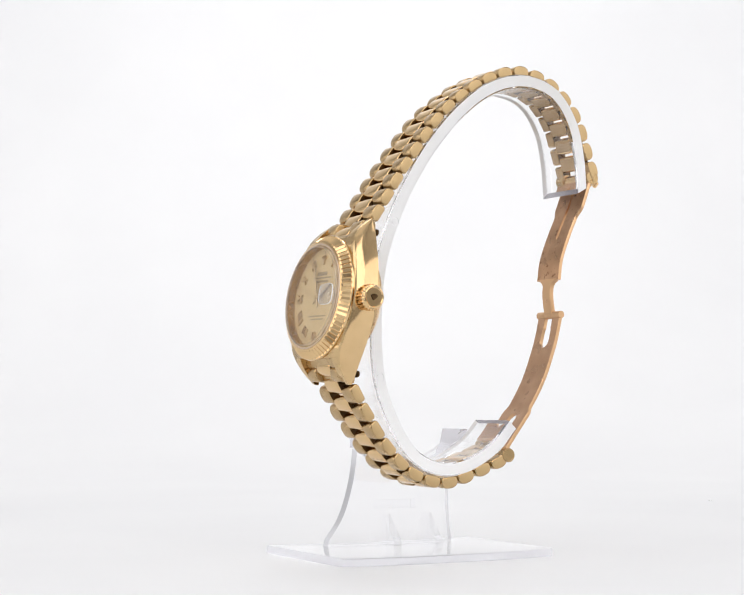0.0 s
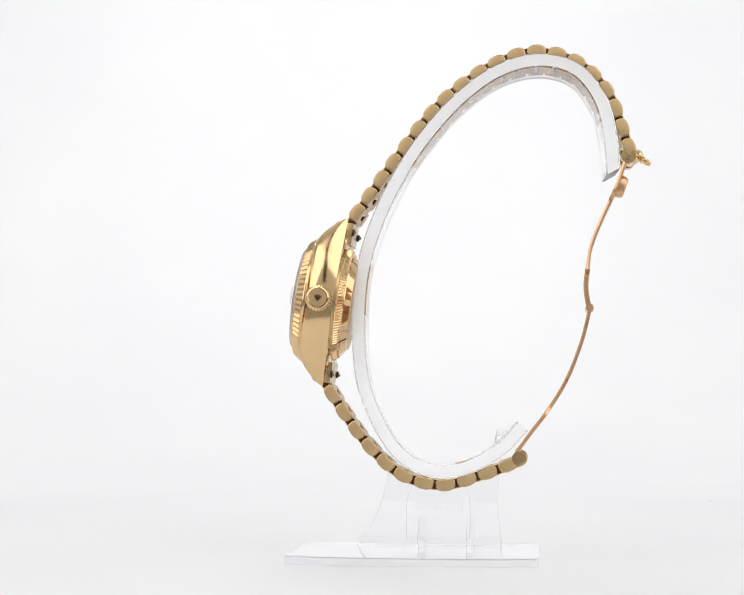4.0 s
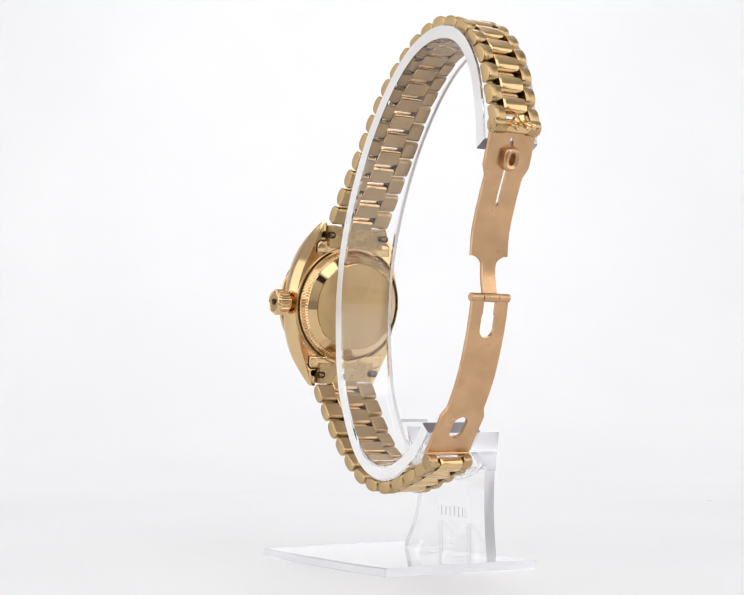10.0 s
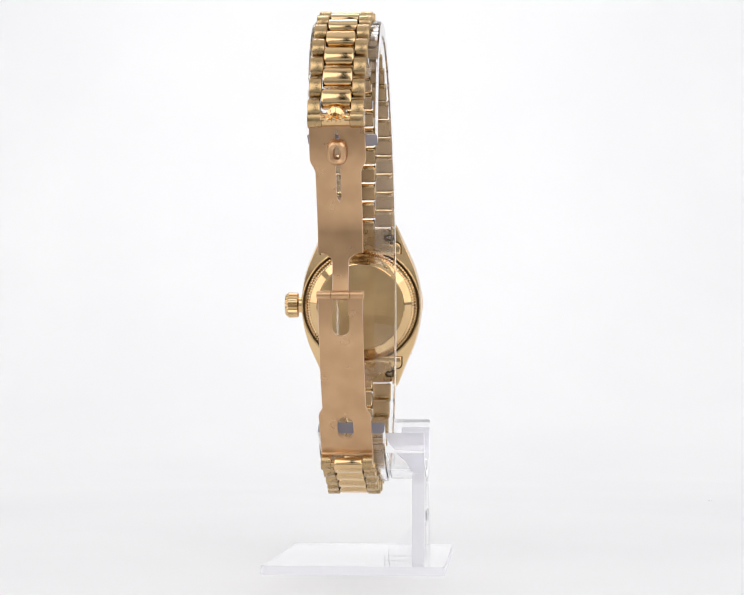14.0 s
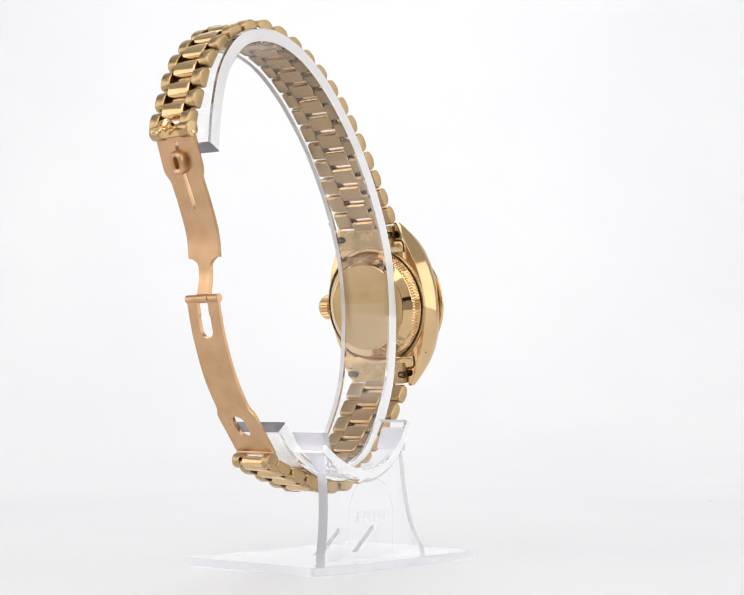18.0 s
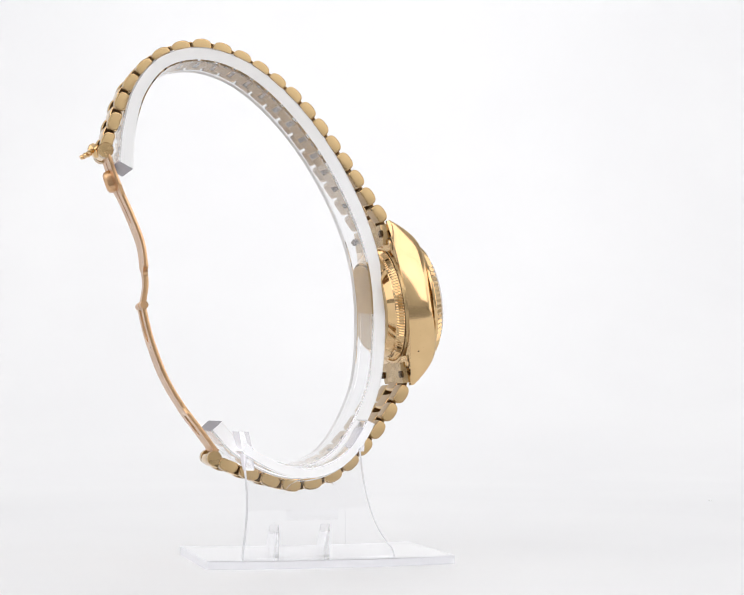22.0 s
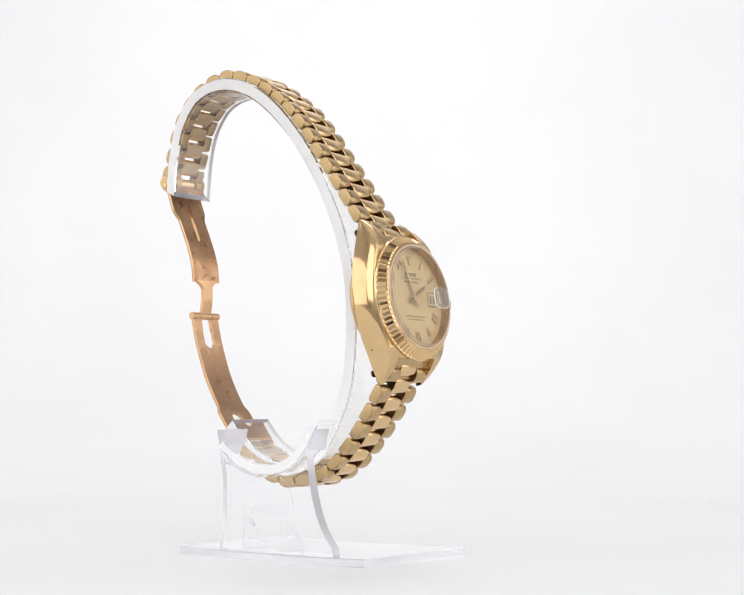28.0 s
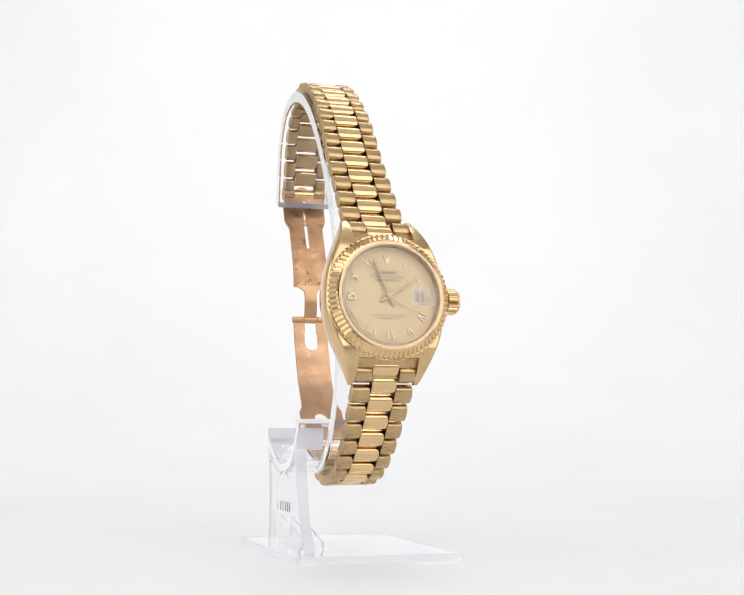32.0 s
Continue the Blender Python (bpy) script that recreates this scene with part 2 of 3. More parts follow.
def strip(curve, s0, s1, x0, x1, half, steps, round_=0.35):
    """A band of rounded rectangular section that follows a curve in the y-z plane."""
    rows = []
    for k in range(steps + 1):
        p, t = along(curve, mix(s0, s1, k / steps))
        n = Vector((t.y, -t.x))
        r = round_
        ring = []
        for x, h in ((x0 + r, -half), (x1 - r, -half), (x1, -half + r), (x1, half - r), (x1 - r, half), (x0 + r, half), (x0, half - r), (x0, -half + r)):
            ring.append((x, p.x + n.x * h + YAW * x, p.y + DZ + n.y * h))
        rows.append(ring)
    return loft(rows)


def extrude_x(outline, x0, x1, bevel=0.25):
    bm = loft([[(x, y, z) for y, z in outline] for x in (x0, x1)])
    if bevel:
        edges = [e for e in bm.edges if len({round(v.co.x, 3) for v in e.verts}) == 1]
        bmesh.ops.bevel(bm, geom=edges, offset=bevel, segments=2, affect="EDGES", profile=0.5)
    return bm


def frost(ob, test, mat=None):
    """Sawn or moulded edges of a clear piece are matt."""
    ob.data.materials.append(mat or EDGE)
    for p in ob.data.polygons:
        if test(p.normal) or len(p.vertices) == 8:
            p.material_index = 1
    return ob


def display_stand():
    root = new("display_stand")
    tagged(root, "clear acrylic watch display stand with C-shaped holder on a flat base", "display stand")
    rows = []
    ends = (0.0, 0.08, 0.2, 0.4, 0.7)
    for y in [-36.1 + e for e in ends] + [mix(-36.1, 14.1, k / 24) for k in range(1, 24)] + [14.1 - e for e in ends[::-1]]:
        end = min(max(0.0, abs(y + 11.0) - 24.4), 0.7)
        g = 0.7 - math.sqrt(max(0.49 - end * end, 0.0))
        z0 = 0.06 + 0.28 * (abs(y + 11.0) / 25.1) ** 3
        x0, x1, z1 = -16.5 + g, 17.9 - g, z0 + 1.65
        rows.append([(x0 + 0.15, y, z0), (x1 - 0.15, y, z0), (x1, y, z0 + 0.15), (x1, y, z1 - 0.2), (x1 - 0.2, y, z1), (x0 + 0.2, y, z1), (x0, y, z1 - 0.2), (x0, y, z0 + 0.15)])
    made = [frost(part("base_plate", loft(rows), ACRYLIC, root), lambda n: abs(n.z) < 0.8)]
    curve = spline(RING)
    total = curve[1][-1]
    band = strip(curve, 0, total, -6.05, 6.45, 1.45, 130, 0.3)
    # the upper end is cut at a slant, longer on the watch's side
    band.verts.ensure_lookup_table()
    for v in band.verts[-8:]:
        v.co.z += 0.65 * (1 + (RING[-1][0] + YAW * v.co.x - v.co.y) / 1.45)
    ring = part("holder_ring", band, ACRYLIC, root)
    frost(ring, lambda n: abs(n.x) > 0.9, FROST)
    ring.data.materials.append(END_SHADE)
    for p in ring.data.polygons:
        if len(p.vertices) == 8:
            p.material_index = 2
    made.append(ring)
    # saddle that carries the ring on the upright
    made.append(frost(part("saddle", strip(curve, 5.6, 37.0, 6.5, 13.7, 1.0, 40, 0.25), SADDLE, root), lambda n: abs(n.x) > 0.9, FROST))
    left, _ = spline([(-28.0, 2.4), (-27.3, 9.0), (-27.3, 15.0), (-28.0, 22.3)], 8)
    right, _ = spline([(-4.6, 24.0), (-3.4, 15.5), (-1.0, 8.0), (2.8, 2.4)], 8)
    arc = []
    for k in range(1, 16):
        p, t = along(curve, mix(6.4, 34.4, k / 16))
        n = Vector((t.y, -t.x))
        arc.append((p.x + n.x * 1.15, p.y + n.y * 1.15))
    arc = [q for q in arc if -27.6 < q[0] < -4.9]
    outline = [(p.x, p.y) for p in left] + arc + [(p.x, p.y) for p in right]
    plate = part("upright", extrude_x([(y, z if z > 2.45 else 1.5) for y, z in outline], 11.4, 13.7, 0), ACRYLIC, root)
    frost(plate, lambda n: abs(n.x) < 0.3)
    made.append(plate)
    # sawn ends of the saddle: a bracket that narrows down to the upright, and a plain block
    sections = ((26.2, 6.1, -29.1, -27.2), (24.0, 7.2, -28.7, -26.7), (21.5, 9.6, -28.2, -26.2), (18.6, 11.7, -27.9, -26.0))
    horn = part("saddle_horn", loft([[(x, y0, z + DZ), (13.72, y0, z + DZ), (13.72, y1, z + DZ), (x, y1, z + DZ)] for z, x, y0, y1 in sections]), ACRYLIC, root, "sawn acrylic bracket at the saddle's end")
    made.append(frost(horn, lambda n: abs(n.y) > 0.6, SAWN))
    block = extrude_x([(y, z + DZ) for y, z in ((-3.4, 26.8), (-3.7, 22.2), (-5.3, 22.2), (-4.6, 26.0))], 8.0, 13.72, 0.2)
    made.append(frost(part("saddle_horn", block, ACRYLIC, root, "sawn acrylic block at the saddle's end"), lambda n: abs(n.y) > 0.6, SAWN))
    # raised lettering as plain bars
    bm = bmesh.new()
    for k in range(7):
        y = -19.6 + k * 1.55
        box(13.65, 13.82, y, y + 1.15, 9.2, 11.2, bm, 0.1)
    made.append(part("raised_lettering", bm, RIB, plate, "row of raised letters as plain bars"))
    for y in (-21.6, -11.3):
        bm = loft([[(11.5, yy, 1.5), (5.8, yy, 1.5), (5.8, yy, 2.6), (10.9, yy, 8.2), (11.45, yy, 8.2)] for yy in (y - 0.9, y + 0.9)])
        made.append(part("gusset", bm, RIB, root))
    # faint arch moulded into the upright
    arch, _ = spline([(-21.2, 2.4), (-21.3, 7.0), (-21.0, 11.5), (-19.0, 15.6), (-14.4, 17.2), (-9.8, 15.6), (-7.8, 11.5), (-7.5, 7.0), (-7.6, 2.4)], 6)
    bm = loft([[(13.66, p.x, p.y + DZ), (13.8, p.x * 0.995 - 0.07, p.y + DZ), (13.66, p.x * 0.99 - 0.14, p.y + DZ - 0.1)] for p in arch])
    made.append(part("moulded_arch", bm, RIB, plate))
    # round mould marks on the ring's side
    for y, z in ((-3.3, 70.0), (0.15, 37.5)):
        bm = revolve([(0.62, -0.05), (0.95, -0.05), (0.95, 0.12), (0.62, 0.12)], 24)
        bmesh.ops.rotate(bm, matrix=Matrix.Rotation(radians(-90), 3, "Y"), verts=bm.verts)
        bmesh.ops.translate(bm, vec=(-6.05, y - 6.05 * YAW, z), verts=bm.verts)
        made.append(part("mould_mark", bm, ACRYLIC, ring))
    for ob in made:
        ob.visible_shadow = False
    return root


# ---- the watch ----
CASE_TILT = 8.6
CASE = Matrix.Translation((-1.2 * MM, 4.0 * MM, (52.3 + DZ) * MM)) @ Matrix(
    ((-1, 0, 0, 0), (0, -math.sin(radians(CASE_TILT)), math.cos(radians(CASE_TILT)), 0), (0, math.cos(radians(CASE_TILT)), math.sin(radians(CASE_TILT)), 0), (0, 0, 0, 1))) @ Matrix.Rotation(radians(2.4), 4, "Y")


REAR = 1.3


def half_width(b):
    b = abs(b)
    return 13.0 - 0.021 * b * b if b < 9 else 11.3 - 0.44 * (b - 9)


def case_top(b):
    b = abs(b)
    return 7.05 if b < 10.0 else 7.05 - 0.094 * (b - 10.0) ** 2


def case_section(b, inner=None):
    """Half section of the middle case at height b: inner edge, rear, flank, top."""
    w, top = half_width(b), case_top(b)
    i = 0.0 if inner is None else inner
    flank = [(w - (1.1 * (0.62 - f) ** 2 if f < 0.62 else 0.6 * ((f - 0.62) / 0.38) ** 2), b, REAR + f * (top - REAR)) for f in (0.012, 0.04, 0.1, 0.18, 0.28, 0.38, 0.48, 0.58, 0.68, 0.78, 0.87, 0.94)]
    return [(i, b, REAR), (w - 0.56, b, REAR)] + flank + [(w - 0.85, b, top), (i, b, top + 0.04)]


def brushed_top(ob):
    """The faces round the bezel and on the lugs are satin-brushed, the flanks polished."""
    ob.data.materials.append(TOP)
    for p in ob.data.polygons:
        if p.normal.z > 0.55:
            p.material_index = 1
    return ob


def watch_case(root):
    bm = bmesh.new()
    stations = [-12.4 + 24.8 * k / 30 for k in range(31)]
    rows = []
    for b in stations:
        right = case_section(b)[1:-1]
        rows.append(right + [(-x, y, z) for x, y, z in right[::-1]])
    loft(rows, bm)
    case = brushed_top(part("case", bm, SOFT, root, "polished yellow gold middle case with four lugs", CASE, 40))
    for sb in (-1, 1):
        for sx in (-1, 1):
            rows = []
            for k in range(13):
                b = mix(12.4, 17.2, k / 12)
                end = 0.0 if k < 11 else (0.25 if k == 11 else 0.6)
                sec = case_section(b, 6.5)
                mid = Vector(sec[0]).lerp(Vector(sec[7]), 0.5)
                sec = [Vector(p).lerp(Vector((mid.x, p[1], p[2])), end * 0.25) for p in sec]
                rows.append([(sx * p[0], sb * p[1], p[2]) for p in sec])
            brushed_top(part("lug", loft(rows), SOFT, case, "", None, 40))
    # small drilled dot in the flank
    bm = lathe([(0, -0.3), (0.2, -0.3), (0.2, 0.02), (0, 0.02)], 12)
    part("flank_hole", bm, DARK, case, "tiny dark drilled hole", shift(-10.57, -10.4, 3.0) @ Matrix.Rotation(radians(-90), 4, "Y"))
    for sb in (-1, 1):
        bridge = box(-8.5, 8.5, min(sb * 10.9, sb * 13.45), max(sb * 10.9, sb * 13.45), REAR - 0.5, REAR + 0.3)
        corner = [e for e in bridge.edges if abs(e.verts[0].co.z - e.verts[1].co.z) > 0.5 and abs(e.verts[0].co.y) > 13]
        bmesh.ops.bevel(bridge, geom=corner, offset=1.1, segments=5, affect="EDGES", profile=0.5)
        edge = [e for e in bridge.edges if all(v.co.z < REAR - 0.45 for v in e.verts)]
        bmesh.ops.bevel(bridge, geom=edge, offset=0.3, segments=3, affect="EDGES", profile=0.5)
        # slightly larger dark plate paints the shaded groove round the bridge
        under = box(-8.72, 8.72, min(sb * 10.9, sb * 13.66), max(sb * 10.9, sb * 13.66), REAR - 0.06, REAR + 0.2)
        bmesh.ops.bevel(under, geom=[e for e in under.edges if abs(e.verts[0].co.z - e.verts[1].co.z) > 0.2 and abs(e.verts[0].co.y) > 13], offset=1.2, segments=5, affect="EDGES", profile=0.5)
        part("bridge_groove_shade", under, SHADED, case, "dark plate painted in for the shaded groove round the bridge")
        part("lug_bridge", bridge, SOFT, case, "raised polished bridge with rounded corners between the lugs")
        for sx in (-1, 1):
            # a long dark disc paints the hollow's shade; nothing is cut out
            hollow = lathe([(0, -0.2), (0.72, -0.2), (0.72, 0.2), (0, 0.2)], 16)
            bmesh.ops.translate(hollow, vec=(0.8, 0, 0), verts=[v for v in hollow.verts if v.co.x > 0.01])
            part("lug_hollow_shade", hollow, SHADED, case, "dark disc for the shade in the hollow between the lugs", shift(sx * 6.15 - 0.4, sb * 14.7, 0.02))
            bar = lathe([(0, -0.55), (0.26, -0.55), (0.26, 0.1), (0.42, 0.12), (0.42, 0.45), (0, 0.45)], 14)
            bmesh.ops.rotate(bar, matrix=Matrix.Rotation(radians(90 * sx), 3, "Y"), verts=bar.verts)
            part("spring_bar", bar, STEELBAR, case, "dark steel spring bar", shift(sx * 6.1, sb * 14.75, -0.2))
    return case


def bezel(root):
    teeth = 72
    rows = []
    for i in range(teeth * 2):
        a = math.pi * i / teeth
        d = 0.30 * (i % 2)
        prof = [(10.75, 6.9), (12.9, 6.9), (13.06, 7.05), (13.12, 7.35), (13.04, 7.55), (12.86 - 0.6 * d, 7.72 - 0.7 * d), (11.75 - 0.6 * d, 9.05 - 0.75 * d), (11.42, 9.16 - 0.3 * d), (11.1, 9.22), (10.75, 9.22)]
        rows.append([(r * math.cos(a), r * math.sin(a), z) for r, z in prof])
    return part("bezel", loft(rows, loop=True), SOFT, root, "fluted yellow gold bezel", CASE, 12)


def bar2(p, q, w, z0, z1, bm):
    """A thin straight stroke between two plan points."""
    p, q = Vector(p), Vector(q)
    d = (q - p).normalized()
    n = Vector((-d.y, d.x)) * w / 2
    loft([[(*(p + n), z), (*(q + n), z), (*(q - n), z), (*(p - n), z)] for z in (z0, z1)], bm)
    return bm


def numeral(text, more=0.0, high=0.3):
    """A roman numeral of plain strokes, 1.9 high, standing on y = 0, centred."""
    h, x, strokes = 1.9, 0.0, []
    for c in text:
        if c == "I":
            strokes += [((x + 0.2, 0), (x + 0.2, h), 0.28), ((x, 0.06), (x + 0.4, 0.06), 0.13), ((x, h - 0.06), (x + 0.4, h - 0.06), 0.13)]
            x += 0.56
        elif c == "V":
            strokes += [((x + 0.1, h), (x + 0.55, 0), 0.3), ((x + 1.0, h), (x + 0.55, 0), 0.19), ((x - 0.1, h - 0.06), (x + 0.35, h - 0.06), 0.13), ((x + 0.8, h - 0.06), (x + 1.2, h - 0.06), 0.13)]
            x += 1.2
        else:
            strokes += [((x + 0.1, h), (x + 1.0, 0), 0.3), ((x + 1.0, h), (x + 0.1, 0), 0.19), ((x - 0.1, h - 0.06), (x + 0.35, h - 0.06), 0.13), ((x + 0.75, h - 0.06), (x + 1.2, h - 0.06), 0.13), ((x - 0.1, 0.06), (x + 0.35, 0.06), 0.13), ((x + 0.75, 0.06), (x + 1.2, 0.06), 0.13)]
            x += 1.2
    bm = bmesh.new()
    for k, (p, q, w) in enumerate(strokes):
        lift = 0.012 * (k % 3)
        d = (Vector(q) - Vector(p)).normalized() * more / 2
        bar2((p[0] - x / 2 - d.x, p[1] - d.y), (q[0] - x / 2 + d.x, q[1] + d.y), w + more, 0.0, high + lift * high / 0.3, bm)
    return bm


DIAL_Z = 7.55


def dial(root):
    d = part("dial", lathe([(0, -0.5), (10.7, -0.5), (10.7, 0), (0, 0)], 96), DIAL, root, "champagne gold dial with applied roman numerals", CASE @ shift(0, 0, DIAL_Z))
    part("rehaut", revolve([(10.35, 0.0), (10.74, 0.0), (10.74, 1.75), (10.55, 1.75)], 96), SATIN, d, "sloping inner ring round the dial")
    names = ["", "I", "II", "", "IV", "V", "VI", "VII", "VIII", "IX", "X", "XI"]
    for k, text in enumerate(names):
        if text:
            turn = Matrix.Rotation(radians(-30 * k), 4, "Z")
            mark = part("numeral", numeral(text), APPLIED, d, "applied gold roman numeral " + text, turn @ shift(0, 7.2, 0.004) @ Matrix.Diagonal((1.0, 0.86, 1, 1)), smooth=False)
            # brown underlay paints the dark reflections of the numeral's sides
            part("outline", numeral(text, 0.17, 0.03), PRINT_REFLECTION, mark, "fine dark outline drawn for the reflections in the numeral's sides", shift(0, 0, 0.004), smooth=False)
    # coronet at twelve: a plain five-point shape
    bm = bmesh.new()
    for k in range(5):
        a = radians(-34 + 17 * k)
        bar2((0.12 * (k - 2), 7.5), (1.55 * math.sin(a), 7.5 + 1.35 * math.cos(a)), 0.16, 0.0, 0.26 + 0.01 * k, bm)
    own = lathe([(0, 0), (0.42, 0), (0.42, 0.3), (0, 0.3)], 16)
    bmesh.ops.translate(own, vec=(0, 7.35, 0), verts=own.verts)
    part("coronet_mark", merge(own, bm), APPLIED, d, "applied gold coronet", smooth=False)
    # minute track and printed lines
    for k in range(60):
        if k % 5:
            continue
        a = radians(6 * k)
        part("minute_mark", bar2((9.1 * math.sin(a), 9.1 * math.cos(a)), (9.7 * math.sin(a), 9.7 * math.cos(a)), 0.16, 0.004, 0.03, bmesh.new()), PRINT_REFLECTION, d, smooth=False)
    bm = bmesh.new()
    for k in range(60):
        if k % 5 == 0:
            continue
        a = radians(6 * k)
        bar2((9.3 * math.sin(a), 9.3 * math.cos(a)), (9.7 * math.sin(a), 9.7 * math.cos(a)), 0.09, 0.004, 0.02, bm)
    part("minute_track", bm, PRINT_REFLECTION, d, "fine printed minute track", smooth=False)
    rng = random.Random(4)
    for y, half, h in ((5.0, 2.05, 0.78), (4.15, 3.6, 0.34), (3.4, 2.7, 0.46), (-3.85, 3.5, 0.3), (-4.5, 2.7, 0.28)):
        bm, x = bmesh.new(), -half
        while x < half:
            w = min(rng.uniform(0.22, 0.42) * (1.3 if h > 0.5 else 1), half - x)
            box(x, x + w, y - h / 2, y + h / 2, 0.004, 0.02, bm)
            x += w + 0.13
        part("printed_line", bm, PRINT_REFLECTION, d, "line of tiny brown print as bars", smooth=False)
    # date window
    part("date_frame", loft([[(5.2, -1.6, z), (8.8, -1.6, z), (8.8, 1.6, z), (5.2, 1.6, z)] for z in (0.004, 0.06)]), SATIN, d, smooth=False)
    part("date_disc", box(5.45, 8.55, -1.35, 1.35, 0.03, 0.075), DATE, d, "champagne date disc", smooth=False)
    bm = bmesh.new()
    for x in (6.35, 7.55):
        bar2((x, -0.85), (x, 0.85), 0.4, 0.078, 0.09, bm)
    part("date_figure", bm, DARKPRINT, d, "dark printed date as two plain bars", smooth=False)
    return d


def hand(name, length, width, tail, z, root, label):
    bm = bmesh.new()
    rows = []
    for y, w in ((-tail, width * 0.8), (-tail * 0.3, width * 0.7), (0.5, width), (length * 0.92, width * 0.72), (length, width * 0.2)):
        rows.append([(-w / 2, y, 0), (w / 2, y, 0), (w / 2, y, 0.10), (0, y, 0.17), (-w / 2, y, 0.10)])
    loft(rows, bm)
    merge(lathe([(0, -0.05), (0.55, -0.05), (0.55, 0.12), (0.4, 0.19), (0, 0.19)], 24), bm)
    made = part(name, bm, APPLIED, root, label, None, 30)
    # wider brown strip paints the dark reflections along the hand's facets
    edge = loft([[(-w / 2 - 0.1, y, -0.03), (w / 2 + 0.1, y, -0.03), (w / 2 + 0.1, y, 0.05), (-w / 2 - 0.1, y, 0.05)] for y, w in ((-tail - 0.1, width * 0.8), (0.5, width), (length * 0.92, width * 0.72), (length + 0.1, width * 0.2))])
    part("outline", edge, PRINT_REFLECTION, made, "dark strip drawn for the reflections in the hand's bevels")
    return made


def hand_pose(z, degrees):
    return CASE @ shift(0, 0, z) @ Matrix.Rotation(radians(-degrees), 4, "Z")


def hands_of_dial(root):
    h = hand("hour_hand", 5.0, 0.5, 2.0, 0, root, "faceted gold hour hand")
    h.matrix_basis = hand_pose(DIAL_Z + 0.42, 58.5)
    m = hand("minute_hand", 8.2, 0.48, 2.2, 0, root, "faceted gold minute hand")
    m.matrix_basis = hand_pose(DIAL_Z + 0.66, 337.0)
    bm = bmesh.new()
    loft([[(-w / 2, y, 0), (w / 2, y, 0), (w / 2, y, 0.08), (-w / 2, y, 0.08)] for y, w in ((-2.4, 0.3), (0, 0.26), (9.2, 0.14))], bm)
    merge(lathe([(0, -0.04), (0.36, -0.04), (0.36, 0.12), (0, 0.16)], 20), bm)
    s = part("second_hand", bm, THIN, root, "thin running gold second hand", None, 30)
    s.matrix_basis = hand_pose(DIAL_Z + 0.92, 283.5)
    return s


def crystal(root):
    rim = part("crystal_ring", revolve([(10.5, 8.6), (11.0, 8.6), (11.0, 9.3), (10.9, 9.38), (10.62, 9.38)], 96), GASKET, root, "pale ring that seats the crystal", CASE)
    c = part("crystal", lathe([(0, 9.10), (10.48, 9.10), (10.48, 9.62), (10.1, 9.92), (5, 9.97), (0, 9.98)], 96), CRYSTAL, root, "clear flat sapphire crystal", CASE)
    frost(c, lambda n: abs(n.z) < 0.9, CHAMFER)
    bm = bmesh.new()
    rows = []
    for z, g in ((9.985, 0.0), (10.2, 0.08), (10.42, 0.35), (10.55, 0.9)):
        ring = []
        for k in range(24):
            a = 2 * math.pi * k / 24
            ca, sa = math.cos(a), math.sin(a)
            f = (abs(ca) ** 4 + abs(sa) ** 4) ** -0.25
            ring.append((7.0 + (2.75 - g) * ca * f, (2.2 - g) * sa * f, z))
        rows.append(ring)
    lens = part("date_magnifier", loft(rows, bm), LENS, c, "clear magnifying lens over the date")
    frost(lens, lambda n: abs(n.z) < 0.75, FROST)
    for ob in (c, lens):
        ob.visible_shadow = False
    return rim


def winding_crown(root):
    teeth, rows = 24, []
    for i in range(teeth * 4):
        a = 2 * math.pi * i / (teeth * 4)
        d = (0, 0, 0.17, 0.17)[i % 4]
        prof = [(0.4, 0.0), (2.0, 0.0), (2.42 - d, 0.25), (2.45 - d, 2.1), (2.2 - d * 0.5, 2.45), (2.02, 2.72), (1.82, 2.82), (1.66, 2.66), (0.4, 2.66)]
        rows.append([(r * math.cos(a), r * math.sin(a), z) for r, z in prof])
    bm = loft(rows, loop=True)
    merge(lathe([(0, 0.02), (0.41, 0.02), (0.41, 2.66), (0, 2.66)], 16), bm)
    merge(lathe([(0, -1.2), (1.5, -1.2), (1.5, 0.1), (0, 0.1)], 24), bm)
    place = CASE @ shift(13.45, 0, 4.15) @ Matrix.Rotation(radians(90), 4, "Y") @ Matrix.Diagonal((1.1, 1.1, 1.04, 1))
    c = part("winding_crown", bm, GOLD, root, "fluted gold winding crown", place, 25)
    # coronet coloured dark to paint the dark reflection in the crown's polished end
    bm = bmesh.new()
    for k in range(5):
        a = radians(-40 + 20 * k)
        bar2((0, -0.5), (1.0 * math.sin(a), -0.5 + 1.1 * math.cos(a)), 0.2, 2.62, 2.86 + 0.01 * k, bm)
    part("coronet_mark", bm, SHADED, c, "raised coronet on the winding crown", smooth=False)
    return c


